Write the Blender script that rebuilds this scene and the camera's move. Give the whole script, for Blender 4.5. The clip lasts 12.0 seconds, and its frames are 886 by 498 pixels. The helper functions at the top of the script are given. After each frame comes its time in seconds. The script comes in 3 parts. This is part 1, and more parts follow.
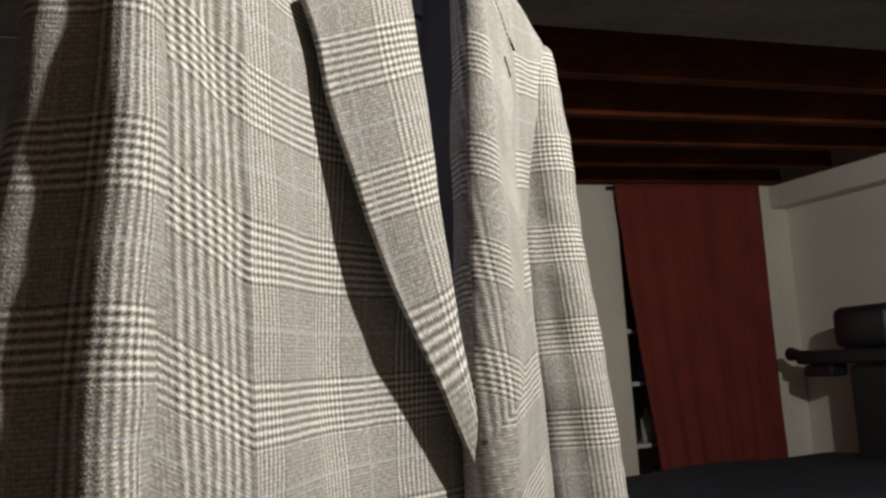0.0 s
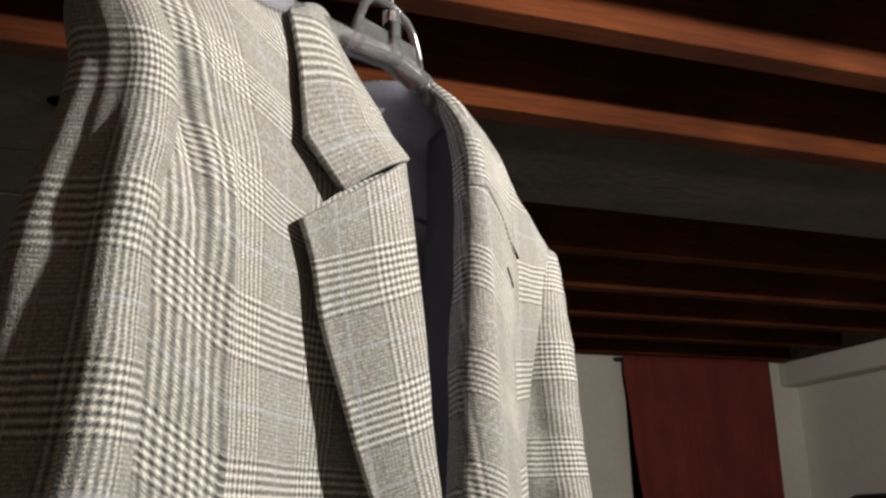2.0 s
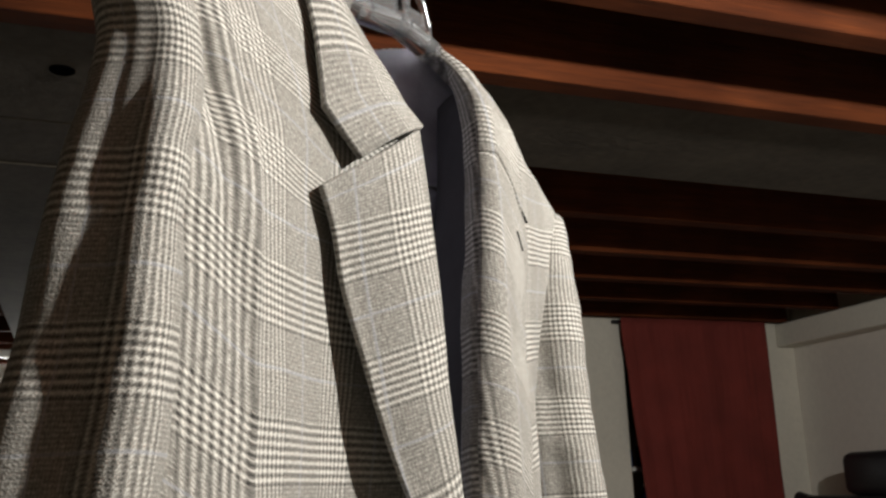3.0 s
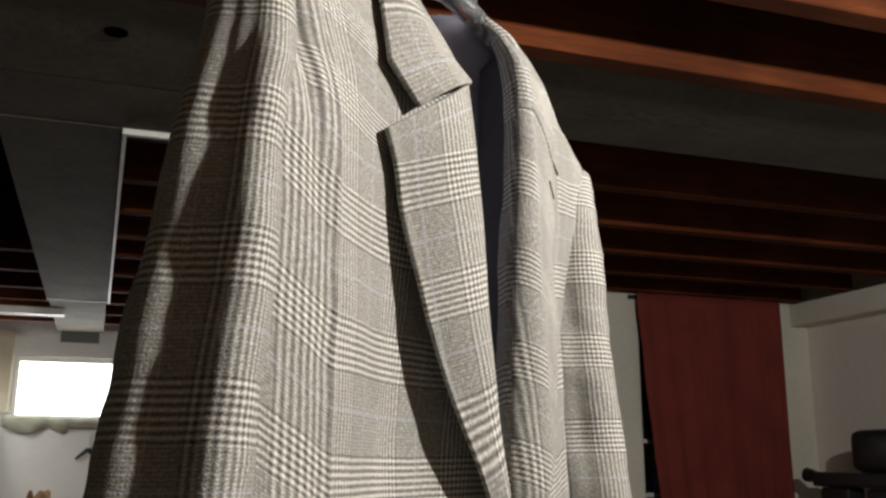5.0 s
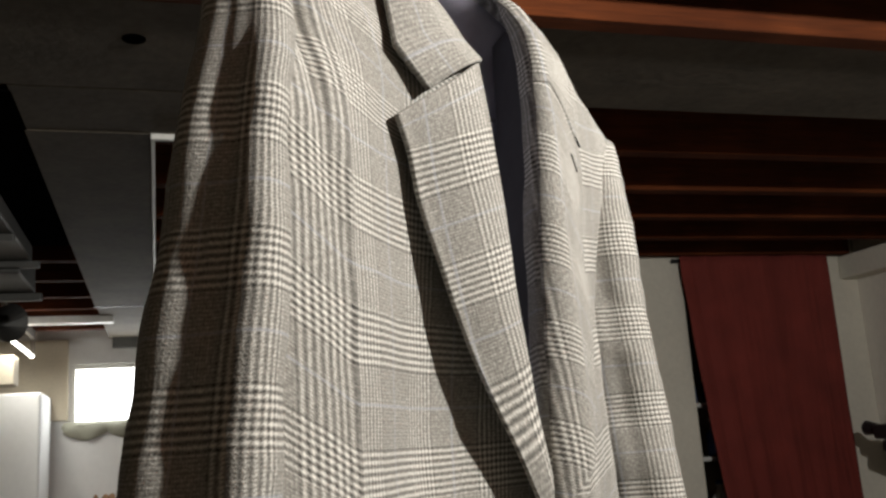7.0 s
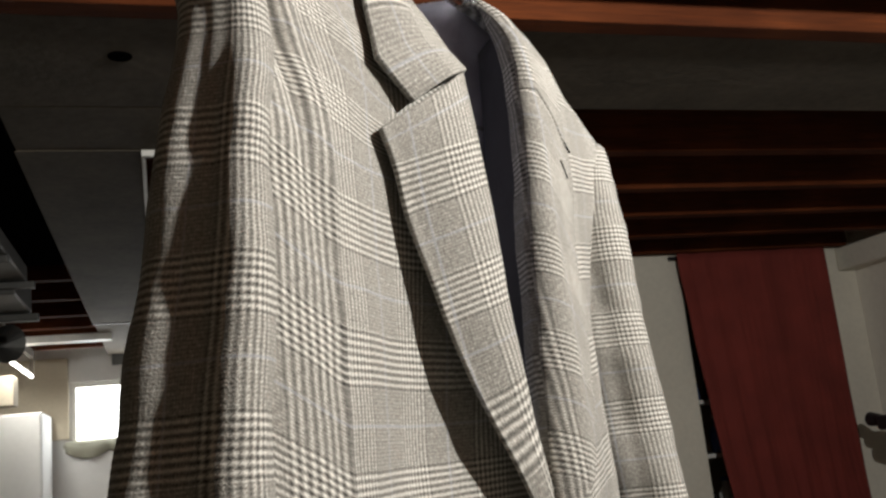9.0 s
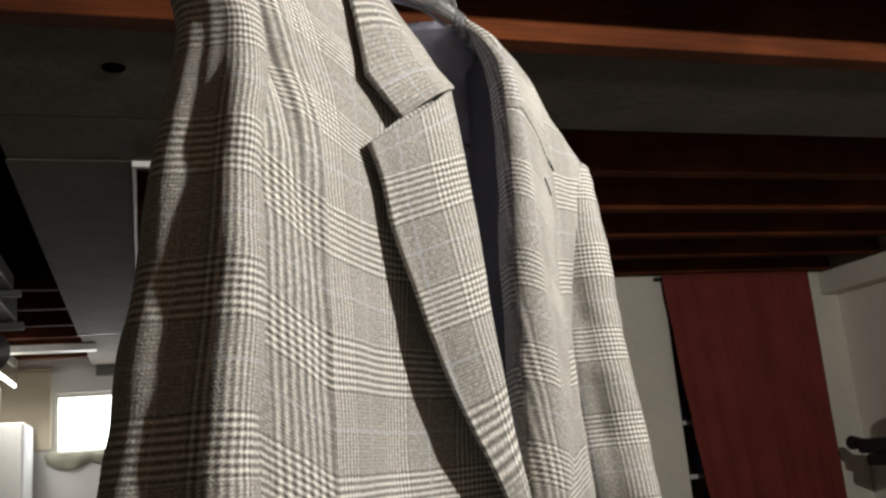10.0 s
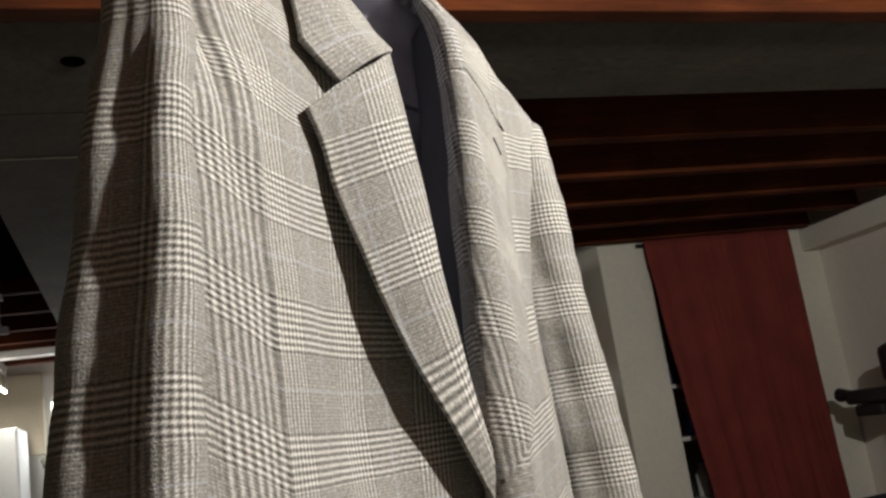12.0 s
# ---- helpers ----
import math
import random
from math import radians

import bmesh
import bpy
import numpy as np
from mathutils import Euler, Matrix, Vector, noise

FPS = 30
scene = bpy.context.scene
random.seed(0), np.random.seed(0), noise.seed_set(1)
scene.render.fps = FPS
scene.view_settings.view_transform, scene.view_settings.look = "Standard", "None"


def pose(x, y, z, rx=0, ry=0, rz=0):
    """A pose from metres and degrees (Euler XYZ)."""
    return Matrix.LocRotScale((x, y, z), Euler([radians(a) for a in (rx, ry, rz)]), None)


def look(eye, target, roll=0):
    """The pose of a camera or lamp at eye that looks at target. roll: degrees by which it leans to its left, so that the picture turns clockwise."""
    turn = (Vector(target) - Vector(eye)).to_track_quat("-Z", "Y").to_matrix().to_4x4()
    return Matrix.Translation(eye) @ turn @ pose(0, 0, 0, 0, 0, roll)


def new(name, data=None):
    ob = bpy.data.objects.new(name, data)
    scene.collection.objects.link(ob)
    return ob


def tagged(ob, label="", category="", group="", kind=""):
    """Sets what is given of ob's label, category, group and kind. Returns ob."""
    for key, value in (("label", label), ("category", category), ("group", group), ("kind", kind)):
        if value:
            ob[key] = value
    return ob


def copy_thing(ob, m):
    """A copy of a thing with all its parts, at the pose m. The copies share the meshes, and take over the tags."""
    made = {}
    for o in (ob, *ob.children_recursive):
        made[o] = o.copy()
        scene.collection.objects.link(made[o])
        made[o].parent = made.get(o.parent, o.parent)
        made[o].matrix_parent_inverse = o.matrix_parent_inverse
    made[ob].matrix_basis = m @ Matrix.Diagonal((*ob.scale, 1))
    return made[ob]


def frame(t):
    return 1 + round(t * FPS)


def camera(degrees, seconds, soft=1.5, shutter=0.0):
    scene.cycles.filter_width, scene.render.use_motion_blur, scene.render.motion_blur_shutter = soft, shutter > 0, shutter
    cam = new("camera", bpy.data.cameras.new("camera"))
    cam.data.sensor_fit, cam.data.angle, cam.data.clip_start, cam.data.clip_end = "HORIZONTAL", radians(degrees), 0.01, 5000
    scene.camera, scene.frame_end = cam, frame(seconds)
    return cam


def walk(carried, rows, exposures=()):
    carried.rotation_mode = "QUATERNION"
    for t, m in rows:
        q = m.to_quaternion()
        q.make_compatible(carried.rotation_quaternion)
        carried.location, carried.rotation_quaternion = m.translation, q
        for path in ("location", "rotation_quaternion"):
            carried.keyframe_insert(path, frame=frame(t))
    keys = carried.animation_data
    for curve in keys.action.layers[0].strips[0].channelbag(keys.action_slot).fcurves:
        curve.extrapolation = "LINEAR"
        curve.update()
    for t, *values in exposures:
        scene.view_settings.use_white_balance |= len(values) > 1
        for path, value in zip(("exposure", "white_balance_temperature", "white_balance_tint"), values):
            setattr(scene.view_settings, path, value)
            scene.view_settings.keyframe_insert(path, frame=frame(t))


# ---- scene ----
cam = camera(50.7, 12.0, 2.6)
PATH = [
    (0, (0.336, 0.826, 1.419), (1.034, 2.685, 1.660), -3.7),
    (0.5, (0.332, 0.837, 1.424), (0.966, 2.718, 1.668), -3.7),
    (1, (0.327, 0.861, 1.445), (0.963, 2.733, 1.750), -3.9),
    (1.5, (0.349, 0.883, 1.486), (1.054, 2.694, 1.956), -6.5),
    (2, (0.350, 0.835, 1.465), (1.020, 2.632, 2.029), -1.3),
    (2.5, (0.345, 0.834, 1.466), (1.006, 2.653, 1.971), -1.8),
    (4.5, (0.290, 0.763, 1.419), (1.047, 2.551, 1.900), -1.2),
    (5, (0.285, 0.754, 1.411), (0.938, 2.592, 1.856), 0.0),
    (5.5, (0.291, 0.754, 1.409), (0.919, 2.599, 1.857), -1.1),
    (6, (0.301, 0.755, 1.402), (0.906, 2.617, 1.813), -2.4),
    (6.5, (0.301, 0.762, 1.409), (0.887, 2.631, 1.811), -3.1),
    (8.5, (0.308, 0.753, 1.425), (0.865, 2.626, 1.853), -6.2),
    (9, (0.310, 0.767, 1.425), (0.886, 2.637, 1.838), -5.9),
    (9.5, (0.312, 0.746, 1.422), (0.893, 2.614, 1.835), -6.0),
    (10, (0.306, 0.749, 1.417), (0.908, 2.603, 1.864), -5.0),
    (10.5, (0.310, 0.754, 1.417), (0.880, 2.619, 1.860), -5.9),
    (11, (0.300, 0.760, 1.415), (0.917, 2.616, 1.836), -6.8),
    (11.5, (0.311, 0.742, 1.399), (0.889, 2.615, 1.797), -7.5),
    (12, (0.332, 0.739, 1.396), (0.956, 2.595, 1.804), -8.6),
]
walk(cam, [(t, look(eye, target, roll)) for t, eye, target, roll in PATH])

# ---------------------------------------------------------------- light
BULB, BULB_W = (1.29, 0.86, 2.11), 104
JACKET_TURN = 32
world = bpy.data.worlds.new("world")
scene.world = world
world.use_nodes = True
sky = world.node_tree.nodes.new("ShaderNodeTexSky")
sky.sky_type, sky.sun_disc = "NISHITA", False
sky.sun_elevation, sky.sun_rotation = radians(40), radians(10)
world.node_tree.links.new(sky.outputs[0], world.node_tree.nodes["Background"].inputs[0])
world.node_tree.nodes["Background"].inputs[1].default_value = 0.1


def lamp(name, kind, at, energy, color, size=0.05, size_y=0.05):
    data = bpy.data.lights.new(name, kind)
    data.energy, data.color = energy, color
    if kind == "AREA":
        data.shape, data.size, data.size_y = "RECTANGLE", size, size_y
    else:
        data.shadow_soft_size = size
    ob = new(name, data)
    ob.matrix_world = at
    return ob


# bare bulb near the joists, beside the camera
lamp("bulb_light", "POINT", pose(*BULB), BULB_W, (1.0, 0.975, 0.925), 0.025)
# daylight through the small window
lamp("window_light", "AREA", look((0.12, 6.88, 1.85), (0.1, 4.0, 0.9)), 4, (0.95, 0.98, 1.0), 0.7, 0.34)
# fluorescent tube under the joists at the far end
lamp("tube_light", "AREA", look((-0.42, 6.0, 2.03), (-0.42, 6.0, 0.0)), 5.5, (1.0, 0.97, 0.9), 0.05, 1.1)

# ---------------------------------------------------------------- materials


class Mat:
    """A node material, with short ways to add nodes."""

    def __init__(self, name, rough=0.7, metal=0.0):
        self.m = bpy.data.materials.new(name)
        self.m.use_nodes = True
        self.t = self.m.node_tree
        self.b = self.t.nodes["Principled BSDF"]
        self.b.inputs["Roughness"].default_value, self.b.inputs["Metallic"].default_value = rough, metal
        self.co = self.t.nodes.new("ShaderNodeTexCoord").outputs["Object"]

    def put(self, socket, value):
        if isinstance(value, bpy.types.NodeSocket):
            self.t.links.new(value, socket)
        else:
            socket.default_value = value

    def math(self, op, a, b=0.0, clamp=False):
        n = self.t.nodes.new("ShaderNodeMath")
        n.operation, n.use_clamp = op, clamp
        self.put(n.inputs[0], a), self.put(n.inputs[1], b)
        return n.outputs[0]

    def noise(self, scale, detail=3.0, rough=0.55, co=None, stretch=None):
        co = co or self.co
        if stretch:
            n = self.t.nodes.new("ShaderNodeMapping")
            n.inputs["Scale"].default_value = stretch
            self.t.links.new(co, n.inputs[0])
            co = n.outputs[0]
        n = self.t.nodes.new("ShaderNodeTexNoise")
        n.inputs["Scale"].default_value, n.inputs["Detail"].default_value, n.inputs["Roughness"].default_value = scale, detail, rough
        self.t.links.new(co, n.inputs["Vector"])
        return n.outputs["Fac"]

    def ramp(self, fac, *stops):
        n = self.t.nodes.new("ShaderNodeValToRGB")
        e = n.color_ramp.elements
        while len(e) < len(stops):
            e.new(0.5)
        for k, (p, c) in zip(e, stops):
            k.position, k.color = p, (*c, 1) if len(c) == 3 else c
        self.put(n.inputs[0], fac)
        return n.outputs[0]

    def mix(self, fac, a, b, mode="MIX"):
        n = self.t.nodes.new("ShaderNodeMix")
        n.data_type, n.blend_type = "RGBA", mode
        self.put(n.inputs[0], fac)
        self.put(n.inputs[6], a if isinstance(a, bpy.types.NodeSocket) else (*a, 1))
        self.put(n.inputs[7], b if isinstance(b, bpy.types.NodeSocket) else (*b, 1))
        return n.outputs[2]

    def color(self, c):
        self.put(self.b.inputs["Base Color"], c)
        return self

    def bump(self, height, strength=0.3, distance=0.01):
        n = self.t.nodes.new("ShaderNodeBump")
        n.inputs["Strength"].default_value, n.inputs["Distance"].default_value = strength, distance
        self.put(n.inputs["Height"], height)
        self.t.links.new(n.outputs[0], self.b.inputs["Normal"])
        return self


def plain(name, c, rough=0.6, metal=0.0, vary=0.25, scale=6.0, bump=0.15, grain=60.0, stretch=None):
    """A surface of one colour with stains at a large and grain at a small scale."""
    k = Mat(name, rough, metal)
    dark = tuple(v * (1 - vary) for v in c)
    light = tuple(min(1.0, v * (1 + vary * 0.6)) for v in c)
    big = k.ramp(k.noise(scale, 4.0, stretch=stretch), (0.3, dark), (0.7, light))
    fine = k.noise(grain, 3.0, stretch=stretch)
    k.color(k.mix(0.35, big, k.ramp(fine, (0.3, dark), (0.7, light))))
    k.bump(fine, bump, 0.004)
    return k.m


def plaid(name, period, pitch, shift=(0.0, 0.0), weft=0.5):
    """Glen check: bands of stripes both ways over a fine ground, with a pale blue line; UV in metres."""
    k = Mat(name, 0.95)
    uv = k.t.nodes.new("ShaderNodeUVMap").outputs[0]
    wob = k.noise(9.0, 2.0, co=uv)
    sep = k.t.nodes.new("ShaderNodeSeparateXYZ")
    k.t.links.new(uv, sep.inputs[0])
    threads = []
    lines = []
    for axis in (0, 1):
        x = k.math("ADD", sep.outputs[axis], shift[axis])
        x = k.math("ADD", x, k.math("MULTIPLY", wob, 0.004))
        cell = k.math("FRACT", k.math("DIVIDE", x, period))
        band = k.math("LESS_THAN", k.math("ABSOLUTE", k.math("SUBTRACT", cell, 0.28)), 0.215)
        wave = k.math("SINE", k.math("MULTIPLY", x, 2 * math.pi / pitch))
        wide = k.math("ADD", k.math("MULTIPLY", wave, 0.46), 0.51, True)
        wave = k.math("SINE", k.math("MULTIPLY", x, 4 * math.pi / pitch))
        thin = k.math("ADD", k.math("MULTIPLY", wave, 0.11), 0.45, True)
        n = k.t.nodes.new("ShaderNodeMix")
        n.data_type = "FLOAT"
        k.put(n.inputs[0], band), k.put(n.inputs[2], thin), k.put(n.inputs[3], wide)
        threads.append(n.outputs[0])
        lines.append(k.math("LESS_THAN", k.math("ABSOLUTE", k.math("SUBTRACT", cell, 0.76)), 0.011))
    # 2/2 twill decides which of the two threads lies on top
    diag = k.math("SINE", k.math("MULTIPLY", k.math("ADD", sep.outputs[0], sep.outputs[1]), 4 * math.pi / pitch))
    top = k.math("ADD", k.math("MULTIPLY", diag, 0.22), weft, True)
    n = k.t.nodes.new("ShaderNodeMix")
    n.data_type = "FLOAT"
    k.put(n.inputs[0], top), k.put(n.inputs[2], threads[0]), k.put(n.inputs[3], threads[1])
    value = n.outputs[0]
    fuzz = k.noise(900.0, 2.0, co=uv)
    slub = k.noise(380.0, 3.0, co=uv)
    value = k.math("ADD", value, k.math("MULTIPLY", k.math("SUBTRACT", fuzz, 0.5), 0.6))
    value = k.math("ADD", value, k.math("MULTIPLY", k.math("SUBTRACT", slub, 0.5), 0.7))
    cloth = k.ramp(value, (0.0, (0.030, 0.028, 0.026)), (0.5, (0.275, 0.262, 0.234)), (1.0, (0.76, 0.735, 0.67)))
    line = k.math("MULTIPLY", k.math("MAXIMUM", lines[0], lines[1]), 0.28)
    cloth = k.mix(line, cloth, (0.44, 0.47, 0.54))
    blotch = k.noise(14.0, 3.0, co=uv)
    k.color(k.mix(0.3, cloth, k.ramp(blotch, (0.3, (0.62, 0.61, 0.58)), (0.7, (1.0, 1.0, 1.0))), "MULTIPLY"))
    k.b.inputs["Sheen Weight"].default_value = 0.12
    k.b.inputs["Specular IOR Level"].default_value = 0.15
    k.bump(k.math("ADD", value, fuzz), 0.35, 0.0012)
    return k.m


CHECK = 0.0815
WOOL = plaid("wool_plaid", CHECK, 0.0045, (0.0, 0.0), 0.56)


def satin():
    k = Mat("lining_satin", 0.42)
    n = k.noise(30.0, 3.0)
    k.color(k.ramp(n, (0.3, (0.27, 0.265, 0.325)), (0.7, (0.40, 0.395, 0.470))))
    k.b.inputs["Sheen Weight"].default_value = 0.2
    k.bump(k.noise(45.0, 4.0), 0.35, 0.006)
    return k.m


def timber(name, dark, light, rough=0.75):
    k = Mat(name, rough)
    g = k.noise(7.0, 5.0, 0.6, stretch=(0.6, 9.0, 9.0))
    fine = k.noise(30.0, 4.0, 0.6, stretch=(0.4, 12.0, 12.0))
    c = k.mix(0.5, k.ramp(g, (0.32, dark), (0.68, light)), k.ramp(fine, (0.3, dark), (0.7, light)))
    stain = k.ramp(k.noise(2.2, 3.0), (0.42, (0.45, 0.4, 0.38)), (0.62, (1.0, 1.0, 1.0)))
    k.color(k.mix(0.8, c, stain, "MULTIPLY"))
    k.b.inputs["Specular IOR Level"].default_value = 0.15
    k.bump(fine, 0.6, 0.006)
    return k.m


def clear_plastic():
    k = Mat("clear_plastic", 0.10)
    k.color((0.95, 0.96, 0.97, 1))
    k.b.inputs["Transmission Weight"].default_value = 0.94
    k.b.inputs["IOR"].default_value = 1.49
    return k.m


def glow(name, c, strength):
    k = Mat(name, 0.5)
    k.color((*c, 1))
    k.b.inputs["Emission Color"].default_value = (*c, 1)
    k.b.inputs["Emission Strength"].default_value = strength
    return k.m


LINING = satin()
# near-black: the shade inside the open fronts is put into this colour
FACING_SHADE = plain("facing_shade", (0.030, 0.029, 0.033), 0.8, 0.0, 0.3, 20.0)
JOIST = timber("joist_wood", (0.062, 0.018, 0.007), (0.165, 0.042, 0.011), 0.9)
BOARD = timber("subfloor_wood", (0.07, 0.028, 0.014), (0.15, 0.06, 0.03))
SHELF_WOOD = timber("orange_pine", (0.26, 0.10, 0.035), (0.42, 0.19, 0.07), 0.5)
PLASTIC = clear_plastic()
DUCT = plain("duct_grey_paint", (0.120, 0.099, 0.074), 0.85, 0.0, 0.42, 5.0, 0.35, 40.0)
DUCT_EDGE = plain("duct_flange_white", (0.72, 0.71, 0.66), 0.5)
STEEL = plain("galvanised_steel", (0.11, 0.11, 0.105), 0.5, 0.5, 0.25, 5.0)
WALL = plain("wall_white_paint", (0.76, 0.72, 0.62), 0.75, 0.0, 0.14, 1.6, 0.25, 45.0)
WALL_SIDE = plain("wall_panel_paint", (0.74, 0.69, 0.62), 0.7, 0.0, 0.12, 1.3, 0.2, 40.0)
FARWALL = plain("far_wall_white", (0.80, 0.80, 0.78), 0.75, 0.0, 0.07, 1.2, 0.2, 30.0)
CREAM = plain("cream_plaster", (0.62, 0.55, 0.42), 0.8, 0.0, 0.16, 2.0, 0.25)
CONCRETE = plain("concrete", (0.13, 0.125, 0.118), 0.85, 0.0, 0.3, 1.5, 0.4, 30.0)
RED = plain("red_curtain_cloth", (0.20, 0.030, 0.022), 0.9, 0.0, 0.3, 5.0, 0.3, 300.0)
NAVY = plain("navy_cloth", (0.022, 0.026, 0.045), 0.92, 0.0, 0.35, 6.0, 0.5, 120.0)
# matte black that stands in for shade in holes, gaps and dark bays
UNLIT_BLACK = plain("unlit_black", (0.004, 0.004, 0.004), 1.0)
UNLIT_BLACK.node_tree.nodes["Principled BSDF"].inputs["Specular IOR Level"].default_value = 0.0
BLACK = plain("black_paint", (0.018, 0.018, 0.020), 0.45, 0.0, 0.3, 8.0)
CARD = plain("cardboard", (0.33, 0.20, 0.11), 0.85, 0.0, 0.15, 7.0)
WHITE = plain("white_plastic", (0.75, 0.74, 0.70), 0.4, 0.0, 0.08, 8.0)
BLUE = plain("blue_plastic", (0.05, 0.09, 0.26), 0.4, 0.0, 0.15, 8.0)
LABEL = plain("blue_woven_label", (0.05, 0.06, 0.22), 0.7, 0.0, 0.2, 40.0)
REDPL = plain("red_plastic", (0.55, 0.04, 0.035), 0.4, 0.0, 0.12, 8.0)
PAPER = plain("paper_roll", (0.70, 0.68, 0.60), 0.8, 0.0, 0.08, 8.0)
BROWN = plain("brown_cloth", (0.24, 0.16, 0.11), 0.85, 0.0, 0.2, 8.0)
BOTTLE = plain("dark_bottle", (0.02, 0.022, 0.026), 0.15, 0.0, 0.2, 8.0)
WIRE = plain("steel_wire", (0.45, 0.45, 0.46), 0.3, 0.9, 0.1, 20.0)
PANE = glow("window_daylight", (1.0, 1.0, 0.96), 4.5)
TUBE = glow("lit_tube", (1.0, 0.98, 0.92), 9.0)
SHADE = plain("window_shade", (0.36, 0.355, 0.28), 0.85, 0.0, 0.12, 6.0)

# ---------------------------------------------------------------- building helpers


def part(name, bm, material, parent=None, label="", smooth=False):
    """Links a bmesh as one mesh object, under a thing or a part where given."""
    me = bpy.data.meshes.new(name)
    bm.to_mesh(me)
    bm.free()
    me.materials.append(material)
    if smooth:
        for p in me.polygons:
            p.use_smooth = True
    ob = new(name, me)
    if parent:
        ob.parent = parent
    if label:
        ob["label"] = label
    return ob


def thing(name, label, category, group="", kind="", at=None):
    ob = new(name)
    ob.empty_display_size = 0.05
    if at is not None:
        ob.matrix_world = at
    return tagged(ob, label, category, group, kind)


def block(x0, x1, y0, y1, z0, z1, bevel=0.004, bm=None):
    """A bevelled box between two corners."""
    b = bmesh.new()
    bmesh.ops.create_cube(b, size=1)
    for v in b.verts:
        v.co = Vector(((x0 + x1) / 2 + v.co.x * (x1 - x0), (y0 + y1) / 2 + v.co.y * (y1 - y0), (z0 + z1) / 2 + v.co.z * (z1 - z0)))
    if bevel:
        bmesh.ops.bevel(b, geom=list(b.edges), offset=bevel, segments=2, affect="EDGES", profile=0.5)
    if bm is None:
        return b
    me = bpy.data.meshes.new("tmp")
    b.to_mesh(me)
    b.free()
    bm.from_mesh(me)
    bpy.data.meshes.remove(me)
    return bm


def lathe(profile, at=(0, 0, 0), seg=24):
    """A turned body from (radius, height) pairs."""
    bm = bmesh.new()
    rings = []
    for r, z in profile:
        rings.append([bm.verts.new((at[0] + r * math.cos(2 * math.pi * k / seg), at[1] + r * math.sin(2 * math.pi * k / seg), at[2] + z)) for k in range(seg)])
    for a, b in zip(rings, rings[1:]):
        for k in range(seg):
            bm.faces.new((a[k], a[(k + 1) % seg], b[(k + 1) % seg], b[k]))
    bm.faces.new(list(reversed(rings[0])))
    bm.faces.new(rings[-1])
    return bm


def rod(points, radius, seg=10, flat=1.0):
    """A bar along points; radius may be a number or one for each point."""
    bm = bmesh.new()
    pts = [Vector(p) for p in points]
    rings = []
    for i, p in enumerate(pts):
        d = (pts[min(i + 1, len(pts) - 1)] - pts[max(i - 1, 0)]).normalized()
        side = d.cross(Vector((0, 1, 0)) if abs(d.y) < 0.9 else Vector((1, 0, 0))).normalized()
        up = side.cross(d).normalized()
        r = radius[i] if isinstance(radius, (list, tuple)) else radius
        rings.append([bm.verts.new(p + side * r * math.cos(2 * math.pi * k / seg) + up * r * flat * math.sin(2 * math.pi * k / seg)) for k in range(seg)])
    for a, b in zip(rings, rings[1:]):
        for k in range(seg):
            bm.faces.new((a[k], a[(k + 1) % seg], b[(k + 1) % seg], b[k]))
    bm.faces.new(list(reversed(rings[0])))
    bm.faces.new(rings[-1])
    bmesh.ops.recalc_face_normals(bm, faces=list(bm.faces))
    return bm


def curve(knots, t):
    """A smooth curve through (parameter, point) knots."""
    ts = [k for k, _ in knots]
    n = len(knots)
    i = max(0, min(n - 2, next((j for j in range(n - 1) if t <= ts[j + 1]), n - 2)))
    p = [Vector(knots[max(0, min(n - 1, j))][1]) for j in (i - 1, i, i + 1, i + 2)]
    tt = [ts[max(0, min(n - 1, j))] for j in (i - 1, i, i + 1, i + 2)]
    h = tt[2] - tt[1]
    s = (t - tt[1]) / h
    m1 = (p[2] - p[0]) * (h / max(1e-6, tt[2] - tt[0]))
    m2 = (p[3] - p[1]) * (h / max(1e-6, tt[3] - tt[1]))
    return p[1] * (2 * s**3 - 3 * s**2 + 1) + m1 * (s**3 - 2 * s**2 + s) + p[2] * (3 * s**2 - 2 * s**3) + m2 * (s**3 - s**2)


def sheet(name, fn, nu, nv, material, parent, label="", thick=0.0022, wrap=False):
    """A cloth sheet: fn(u, v) gives a place and its cloth coordinates in metres."""
    verts, uvs, faces = [], [], []
    for j in range(nv + 1):
        for i in range(nu + 1):
            p, uv = fn(i / nu, j / nv)
            verts.append(p)
            uvs.append(uv)
    for j in range(nv):
        for i in range(nu):
            a = j * (nu + 1) + i
            faces.append((a, a + 1, a + nu + 2, a + nu + 1))
    me = bpy.data.meshes.new(name)
    me.from_pydata([tuple(v) for v in verts], [], faces)
    layer = me.uv_layers.new(name="UVMap")
    for loop in me.loops:
        layer.data[loop.index].uv = uvs[loop.vertex_index]
    me.materials.append(material)
    for p in me.polygons:
        p.use_smooth = True
    ob = new(name, me)
    ob.parent = parent
    if label:
        ob["label"] = label
    if thick:
        mod = ob.modifiers.new("thickness", "SOLIDIFY")
        mod.thickness, mod.offset = thick, 0.0
    return ob


def crumple(p, size, amount, seed=0.0):
    return amount * noise.noise(Vector((p.x / size + seed, p.y / size + 3.1 * seed, p.z / size)))


def bell(x, mid, width):
    return math.exp(-(((x - mid) / width) ** 2))


# ---------------------------------------------------------------- the room
def structure(name, bm, material, label, category):
    return tagged(part(name, bm, material), label, category, kind="structure")


